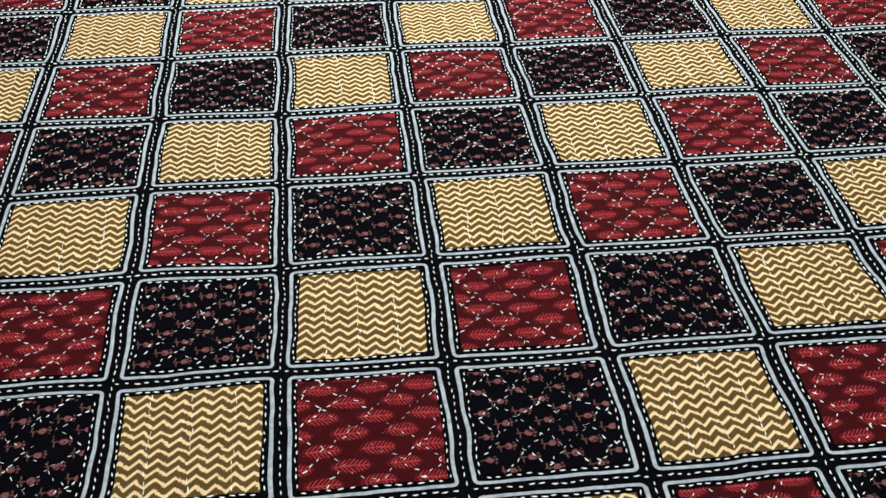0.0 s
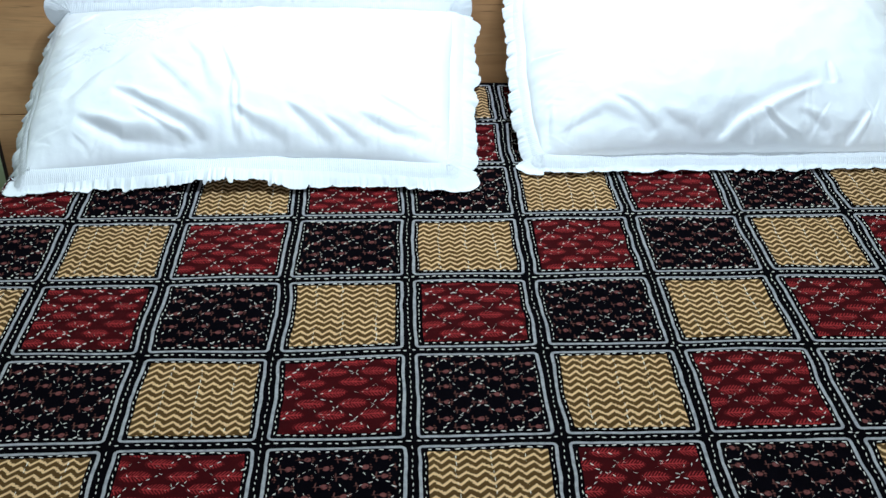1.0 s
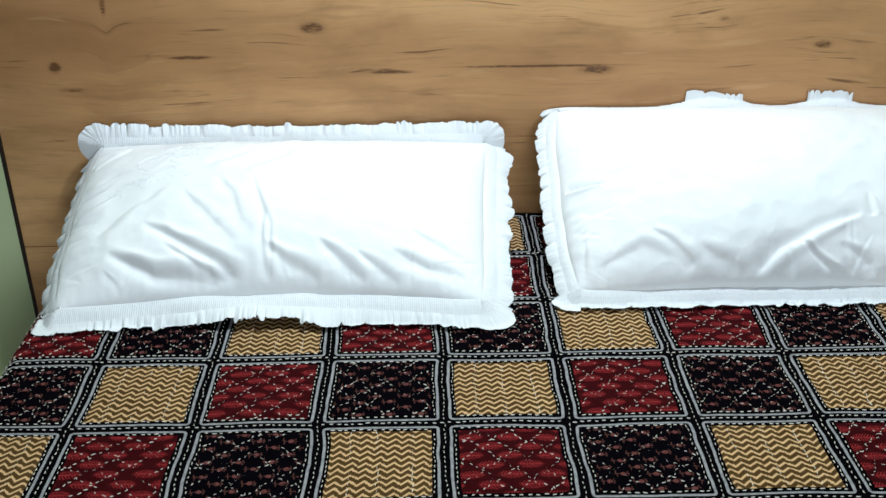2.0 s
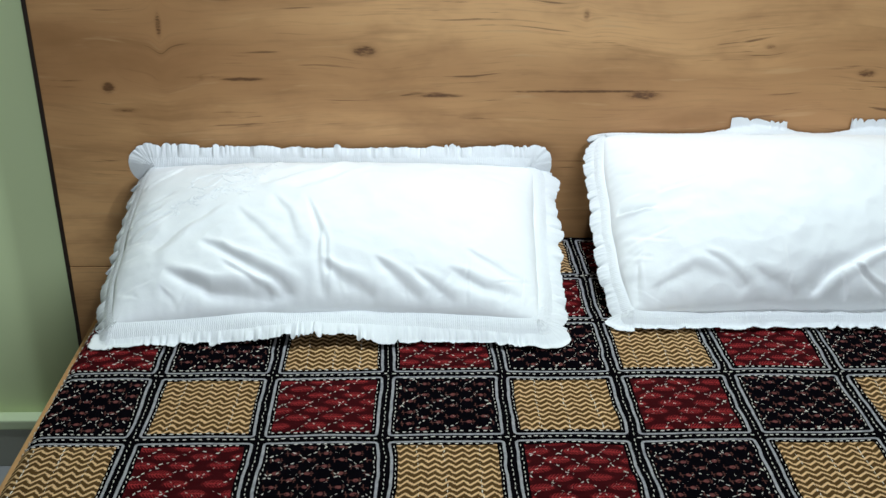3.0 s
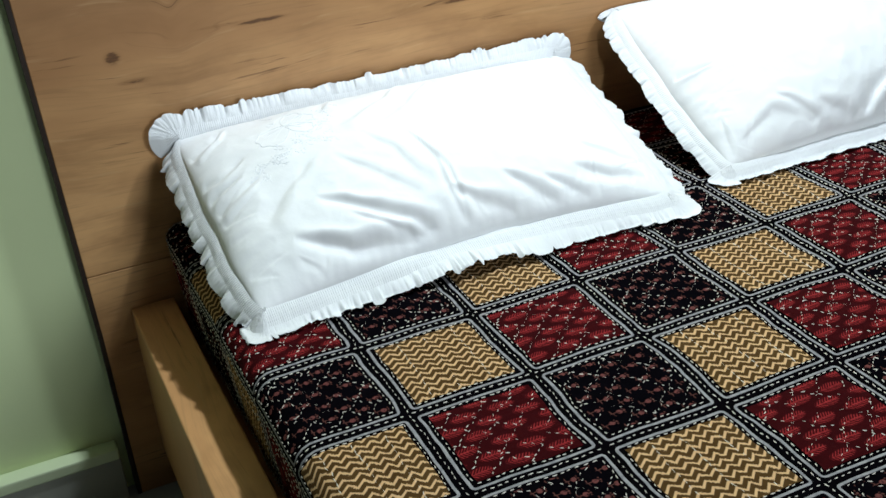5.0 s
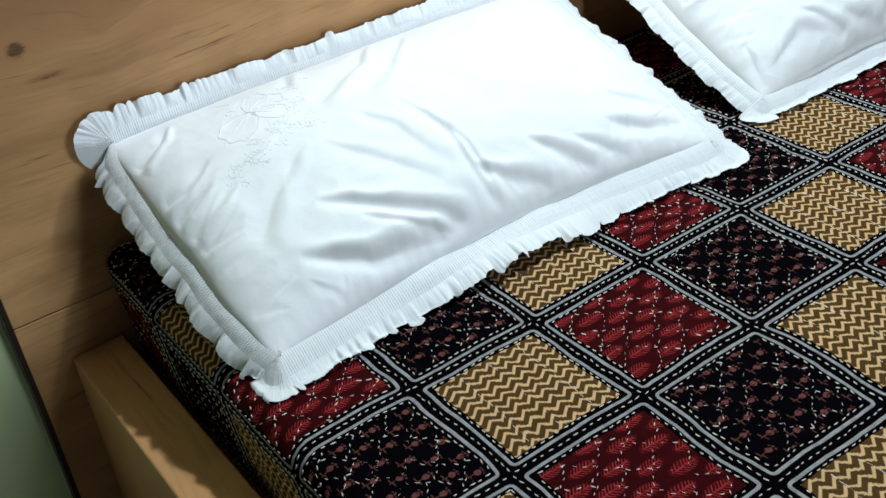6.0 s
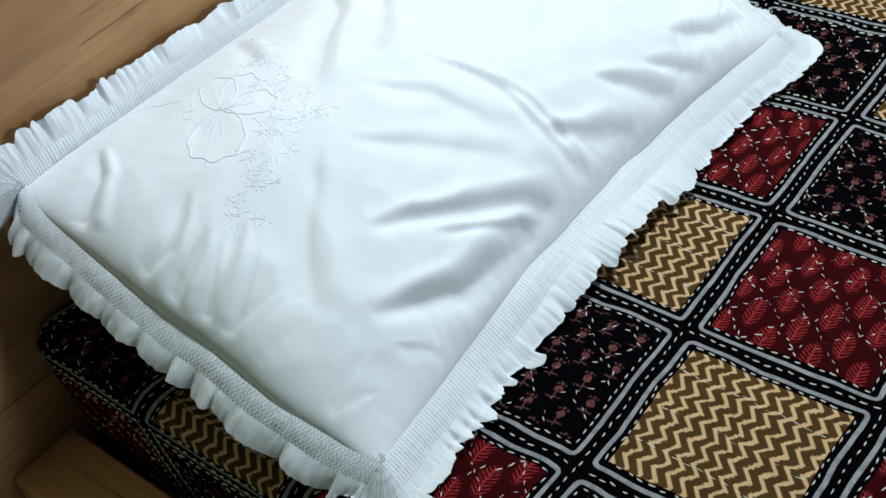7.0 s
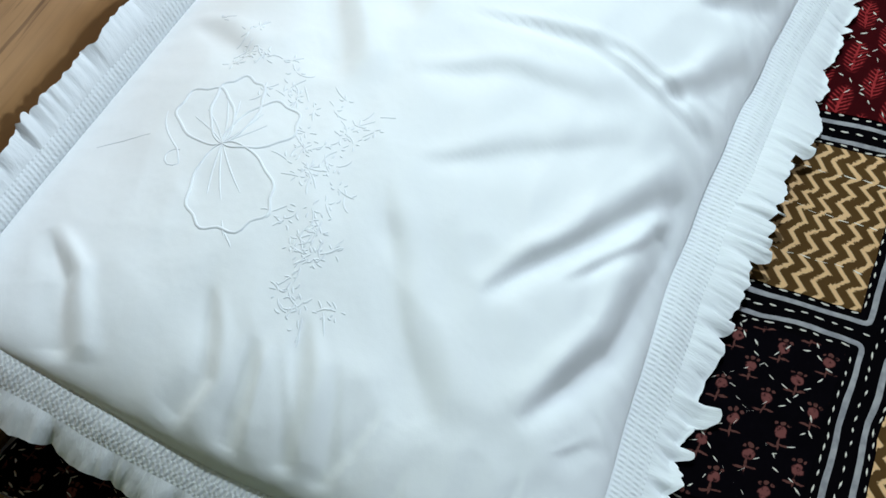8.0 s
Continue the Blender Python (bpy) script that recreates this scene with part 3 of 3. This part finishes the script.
def build_pillow(pl, label, group):
    base = pl.at(0, -1, 0)
    ob = thing("pillow", base.x, base.y, base.z, label, "pillow", group)
    m, k = 330, 210
    sv, tv = [grid_ease(i, m) for i in range(m + 1)], [grid_ease(j, k) for j in range(k + 1)]
    upper = [[pl.at(u, v, pl.height(u, v)) for v in tv] for u in sv]
    bm = sheet_of(upper, [[(u, v) for v in tv] for u in sv])
    under = sheet_of([[pl.at(u, v, -0.4 * pl.puff * (1 - u * u) * (1 - v * v)) for v in reversed(tv[::6])] for u in sv[::6]], [[(u, v) for v in tv[::6]] for u in sv[::6]])
    me = bpy.data.meshes.new("tmp")
    under.to_mesh(me)
    under.free()
    bm.from_mesh(me)
    bpy.data.meshes.remove(me)
    part("body", bm, COTTON, ob, "smooth white cotton body")

    # columns round the seam: place, outward angle, run along the seam, side (10 and up: the corner after it), share of the side
    cols, run, stepl = [], 0.0, 0.0014
    for side in range(4):
        a0 = (side - 1) * math.pi / 2
        count = int(2 * (pl.A if side % 2 == 0 else pl.B) / stepl)
        for i in range(count + 1):
            t = -1 + 2 * i / count
            u, v = ((t, -1), (1, t), (-t, 1), (-1, -t))[side]
            cols.append((pl.seam(u, v), a0, run, side, i / count))
            run += stepl
        for i in range(44):
            cols.append((cols[-1][0], a0 + (i + 0.5) / 44 * math.pi / 2, run, side + 10, i / 44))
            run += 0.0016
    # loose pleats of uneven length along the run
    rng = random.Random(int(pl.seed * 7))
    cuts = [0.0]
    while cuts[-1] < run:
        cuts.append(cuts[-1] + rng.choice((0.009, 0.013, 0.019, 0.026, 0.036, 0.048)) * rng.uniform(0.8, 1.25))
    lobes = [(rng.uniform(0.15, 1.0) ** 1.3, rng.choice((-1, 1)), rng.uniform(0.84, 1.16)) for _ in cuts]

    def pleat(s):
        """Rise and reach of the loose edge: each pleat swells and folds back under its neighbour."""
        k = max(0, sum(1 for c in cuts if c <= s) - 1)
        q = (s - cuts[k]) / (cuts[min(k + 1, len(cuts) - 1)] - cuts[k] or 1.0)
        amp, way, reach = lobes[k]
        if way < 0:
            q = 1 - q
        saw = q / 0.82 if q < 0.82 else (1 - q) / 0.18
        return amp * (saw - 0.45) * 1.6, 0.86 + (reach - 0.84) * (4 * q * (1 - q)) ** 0.5 + 0.05 * noise.noise((s * 160, pl.seed, 8.0)) + 0.05 * noise.noise((s * 60, pl.seed, 3.0))

    waves = [pleat(c[2]) for c in cols]
    sides = [(-math.pi / 2, pl.bends[0]), (0.0, pl.bends[1]), (math.pi / 2, pl.bends[2]), (math.pi, pl.bends[3])]
    split = 0.46

    def frill_rows(t0, t1, steps):
        rows, uvs = [], []
        for (seam, ang, s, side, way), (saw, reach) in zip(cols, waves):
            o = pl.X * math.cos(ang) + pl.Y * math.sin(ang)
            share = -1 + 2 * way
            bend = sum((b(share if side < 10 else 1.0) if callable(b) else b) * max(0.0, math.cos(ang - w)) ** 2 for w, b in sides)
            d = (o + pl.N * bend).normalized()
            if side in (11, 12) and not callable(pl.bends[2]):
                low = pl.bends[1] if side == 11 else pl.bends[3]
                k = max(0.0, ((1 - way if side == 11 else way) - 0.75) / 0.25) ** 2
                rise = (pl.Y + pl.N * pl.bends[2]).normalized()
                d = (pl.X * math.cos(ang) + rise * math.sin(ang) + pl.N * low * k).normalized()
                bend = pl.bends[2]
            tangent = (pl.Y * math.cos(ang) - pl.X * math.sin(ang)).normalized()
            if side in (11, 12):
                tangent = tangent - d * tangent.dot(d)
            nn = d.cross(tangent).normalized()
            if nn.z < 0 or (abs(nn.z) < 0.2 and nn.y > 0):
                nn = -nn
            ripple = noise.noise((s * 120, pl.seed, 2.0)) + 0.6 * noise.noise((s * 260, pl.seed, 4.0))
            big = noise.noise((s * 11, pl.seed, 5.0))
            w = pl.width * (1 + 0.10 * big + 0.10 * noise.noise((s * 26, pl.seed, 15.0)))
            if side == 12:
                w *= 0.84 + 0.16 * math.sin(math.pi * way) ** 0.6
            elif side == 3:
                w *= 0.85 - 0.36 * max(0.0, 1 - way / 0.05)
            elif side == 11:
                w *= 0.82 + 0.12 * math.sin(math.pi * way) ** 0.7
            elif side >= 10:
                w *= 1.04 + 0.26 * math.sin(math.pi * way) ** 0.7
            elif side == 2:
                w *= 0.80
            elif side == 0:
                w *= 1.08
            tame = 0.45 if side >= 10 else 1.4 if side == 0 else 1.0
            rim, ru = [], []
            for i in range(steps + 1):
                t = t0 + (t1 - t0) * i / steps
                free = max(0.0, (t - split) / (1 - split))
                gather = 0.0006 * noise.noise((s * 150, t * 3, pl.seed + 1)) * min(1.0, max(0.0, t) * 8)
                puffed = 0.0034 * math.sin(math.pi * min(1.0, max(0.0, t + 0.14) / (split + 0.14))) * (0.6 + big)
                out = w * (t if free == 0 else split + (1 - split) * free * (1 - (1 - reach) * tame * 1.25))
                lift = 0.0006 + gather + puffed + free ** 0.9 * (0.0068 * saw * tame + 0.0022 * ripple * tame + 0.0040 * max(0.0, 1 - abs(bend) * 2)) - 0.0045 * free * free
                x = seam + d * out + nn * lift + tangent * (0.0012 * saw * tame * free)
                if x.y < HEAD_Y and abs(x.x) < EDGE_X + 0.01:
                    x.z = max(x.z, TOP + 0.0042 + 0.0050 * max(0.0, 0.5 + saw) * free * tame)
                over = x.y - (hy - 0.005 - 0.003 * max(0.0, saw) * free)
                if over > 0:
                    x.y -= over
                    x.z += 0.75 * over if bend > 0 else -0.8 * over
                rim.append(x)
                ru.append((s, t * pl.width))
            rows.append(rim)
            uvs.append(ru)
        return sheet_of(rows, uvs, True)

    for name, t0, t1, steps, material, text in (("shirred_band", -0.14, split, 11, SHIRR, "elastic-gathered white band"), ("frill", split, 1.0, 8, FRILL, "loose wavy white frill")):
        o = part(name, frill_rows(t0, t1, steps), material, ob, text)
        thick = o.modifiers.new("thickness", "SOLIDIFY")
        thick.thickness, thick.offset, thick.use_rim = 0.0006, -1.0, False
    return ob


def thread_mesh(pl, lines, width, lift):
    """Satin-stitched threads lying on the pillow: each line is a half-round ridge."""
    bm = bmesh.new()
    for line in lines:
        prev = None
        for i, (a, b) in enumerate(line):
            a0, b0 = line[max(0, i - 1)]
            a1, b1 = line[min(len(line) - 1, i + 1)]
            l = math.hypot(a1 - a0, b1 - b0) or 1.0
            tap = width * min(1.0, 0.35 + 1.3 * min(i, len(line) - 1 - i) / max(1, len(line) - 1) * 2)
            ox, oy = -(b1 - b0) / l * tap, (a1 - a0) / l * tap
            ringv = [bm.verts.new(pl.top(a + ox * f, b + oy * f, g)) for f, g in ((1, -0.0002), (0.6, lift * 0.8), (0, lift), (-0.6, lift * 0.8), (-1, -0.0002))]
            if prev:
                for q in range(4):
                    bm.faces.new((prev[q], ringv[q], ringv[q + 1], prev[q + 1]))
            prev = ringv
    for f in bm.faces:
        f.smooth = True
    bmesh.ops.recalc_face_normals(bm, faces=bm.faces)
    return bm


def petal(cx, cy, angle, length, width, lobes):
    """A rounded petal outline from a centre, scalloped at its far end."""
    pts = []
    c, s = math.cos(radians(angle)), math.sin(radians(angle))
    for i in range(57):
        f = math.pi + 2 * math.pi * i / 56
        far = 0.5 + 0.5 * math.cos(f)
        k = 1 + 0.07 * far * math.cos(lobes * f)
        x, y = length / 2 * (1 + math.cos(f) * k), width * math.sin(f) * k * (0.55 + 0.45 * far)
        pts.append((cx + x * c - y * s, cy + x * s + y * c))
    return pts


def stroke(x, y, angle, length, turn=0.3):
    """A short curved stitch line from a place."""
    pts = []
    for q in range(6):
        pts.append((x, y))
        x, y = x + length / 5 * math.cos(angle), y + length / 5 * math.sin(angle)
        angle += turn / 5
    return pts


def embroider(pl, ob):
    cx, cy = -0.202, 0.101
    lines = [petal(cx, cy, 218, 0.058, 0.031, 9), petal(cx, cy, 52, 0.048, 0.020, 7), petal(cx, cy, 14, 0.050, 0.019, 8), petal(cx, cy, -40, 0.048, 0.019, 7)]
    for ang, l in ((190, 0.034), (204, 0.038), (222, 0.036), (42, 0.030), (58, 0.030), (6, 0.032), (20, 0.034), (-30, 0.030), (-48, 0.028)):
        lines.append(stroke(cx, cy, radians(ang), l, 0.25))
    curl = [(-0.190 - 0.023 * t, 0.147 - 0.022 * t + 0.005 * math.sin(3 * t)) for t in [k / 9 for k in range(10)]]
    curl += [(-0.219 - 0.006 * math.sin(k * 0.6), 0.124 - 0.006 * math.cos(k * 0.6)) for k in range(1, 9)]
    lines.append(curl)
    lines.append(stroke(-0.209, 0.148, radians(118), 0.034, 0.15))
    for k, line in enumerate(lines):
        part("embroidered_petal" if k < 4 else "embroidered_vein", thread_mesh(pl, [line], 0.0011 if k < 4 else 0.0007, 0.0009 if k < 4 else 0.0005), SATIN, ob, "white satin-stitched outline")
    rng = random.Random(5)
    sprigs = []
    trail = ((-0.108, 0.146), (-0.142, 0.104), (-0.155, 0.065), (-0.158, 0.038), (-0.197, 0.048), (-0.214, 0.033), (-0.236, 0.029), (-0.255, 0.015), (-0.284, 0.001))
    for (x0, y0), (x1, y1) in zip(trail, trail[1:]):
        for k in range(9):
            t = (k + rng.random()) / 9
            x, y = x0 + (x1 - x0) * t + rng.gauss(0, 0.009), y0 + (y1 - y0) * t + rng.gauss(0, 0.009)
            turn = rng.uniform(0, 6.28)
            for p in range(rng.choice((3, 4, 5))):
                ang = turn + p * 1.3 + rng.uniform(-0.3, 0.3)
                off = rng.uniform(0.001, 0.004)
                sprigs.append(stroke(x + off * math.cos(ang), y + off * math.sin(ang), ang + rng.uniform(-0.5, 0.5), rng.uniform(0.002, 0.0045), rng.uniform(-1.2, 1.2)))
            ang = rng.uniform(0, 6.28)
            sprigs.append(stroke(x, y, ang, rng.uniform(0.007, 0.013), rng.uniform(-1.2, 1.2)))
    for x, y, heading in ((-0.246, 0.075, 215), (-0.252, 0.070, 235), (-0.240, 0.014, -60), (-0.238, 0.010, -30), (-0.150, 0.033, -35), (-0.144, 0.024, -60), (-0.276, 0.006, 200)):
        sprigs.append(stroke(x, y, radians(heading), 0.010, rng.uniform(-0.6, 0.6)))
    sprig = part("embroidered_sprig", thread_mesh(pl, sprigs, 0.0007, 0.0005), SATIN, ob, "white embroidered leaf sprigs")
    tagged(sprig, kind="stuff")


# each crease: its line from the tip to the seam, depth, width
CREASES_1 = [
    (((-0.75, -0.64), (-0.54, -0.86), (-0.22, -0.97)), 0.0095, 0.019),
    (((-0.60, -0.40), (-0.43, -0.60), (-0.13, -0.96)), 0.0080, 0.015),
    (((-0.50, -0.62), (-0.34, -0.84), (-0.20, -0.95)), 0.0040, 0.010),
    (((-0.11, 0.04), (-0.045, -0.38), (-0.045, -0.69), (-0.02, -0.95)), 0.0045, 0.0080),
    (((-0.08, -0.10), (-0.01, -0.50), (0.00, -0.97)), 0.0038, 0.0075),
    (((-0.04, -0.66), (0.06, -0.82), (0.24, -0.97)), 0.0060, 0.017),
    (((0.22, -0.64), (0.34, -0.82), (0.45, -0.97)), 0.0055, 0.015),
    (((0.40, -0.74), (0.54, -0.88), (0.60, -0.97)), 0.0040, 0.013),
    (((0.56, -0.70), (0.74, -0.82), (0.93, -0.84)), 0.0050, 0.017),
    (((0.64, -0.50), (0.84, -0.66), (0.95, -0.70)), 0.0030, 0.014),
    (((0.05, 0.88), (-0.10, 0.55), (-0.37, 0.31)), 0.0065, 0.018),
    (((0.20, 0.80), (0.00, 0.42), (-0.20, 0.18)), 0.0045, 0.016),
    (((-0.30, 0.90), (-0.38, 0.60)), 0.0040, 0.013),
    (((-0.45, -0.05), (-0.30, -0.40), (-0.16, -0.70)), 0.0028, 0.016),
    (((-0.30, 0.12), (-0.20, -0.20), (-0.14, -0.50)), 0.0026, 0.014),
    (((-0.80, 0.84), (-0.865, 0.70), (-0.985, 0.60)), 0.0075, 0.012),
    (((-0.78, 0.30), (-0.90, 0.20), (-0.985, 0.23)), 0.0035, 0.010),
    (((-0.82, 0.10), (-0.92, 0.07), (-0.985, 0.06)), 0.0030, 0.009),
    (((-0.76, 0.02), (-0.93, -0.08), (-0.98, -0.12)), 0.0035, 0.012),
    (((-0.50, 0.02), (-0.70, -0.22), (-0.84, -0.45)), 0.0030, 0.020),
]
CREASES_2 = [
    (((-0.80, -0.12), (-0.90, -0.10), (-0.985, -0.05)), 0.0085, 0.007),
    (((-0.90, -0.86), (-0.67, -0.74), (-0.54, -0.84), (-0.44, -0.93)), 0.0030, 0.019),
    (((-0.62, -0.60), (-0.52, -0.74), (-0.42, -0.90)), 0.0038, 0.014),
    (((-0.40, -0.74), (-0.32, -0.84), (-0.17, -0.97)), 0.0036, 0.018),
    (((0.40, -0.52), (0.16, -0.66), (-0.02, -0.79), (-0.16, -0.97)), 0.0075, 0.015),
    (((0.08, -0.72), (0.21, -0.90), (0.29, -0.985)), 0.0060, 0.007),
    (((0.02, -0.78), (0.05, -0.98)), 0.0035, 0.007),
    (((0.64, -0.74), (0.56, -0.90), (0.51, -0.985)), 0.0055, 0.011),
    (((0.45, -0.34), (0.46, -0.54)), 0.0035, 0.009),
    (((-0.52, 0.12), (-0.66, 0.07), (-0.80, 0.02)), 0.0022, 0.006),
    (((0.28, -0.76), (0.42, -0.90), (0.44, -0.98)), 0.0045, 0.013),
    (((-0.92, -0.60), (-0.95, -0.84), (-0.96, -0.96)), 0.0040, 0.010),
]
pillow_one = Pillow((-0.827, -0.062, 0.575), (-0.104, -0.066, 0.582), (-0.831, 0.351, 0.711), (-0.082, 0.355, 0.707), 0.030, 0.090, (0.60, 0.72, 0.50, 0.52), CREASES_1, 2.0, (lambda s: -0.35 + 0.42 * math.exp(-((s + 0.02) / 0.34) ** 2), -0.35, 2.0, -0.85), 0.052)
p1 = build_pillow(pillow_one, "white cotton pillow with frilled edges and a white butterfly embroidery", "pillows on the bed")
embroider(pillow_one, p1)
pillow_two = Pillow((0.050, -0.018, 0.573), (0.755, -0.018, 0.573), (0.046, 0.353, 0.774), (0.755, 0.353, 0.766), 0.004, 0.102, (0.60, 0.75, 0.50, 0.50), CREASES_2, 6.0,
                    (-0.30, -0.5, lambda s: -0.7 + 1.0 * math.exp(-((s - 0.12) / 0.26) ** 2) + 0.95 * math.exp(-((s + 0.52) / 0.22) ** 2), -0.45), 0.044)
build_pillow(pillow_two, "white cotton pillow with frilled edges leaning higher on the headboard", "pillows on the bed")
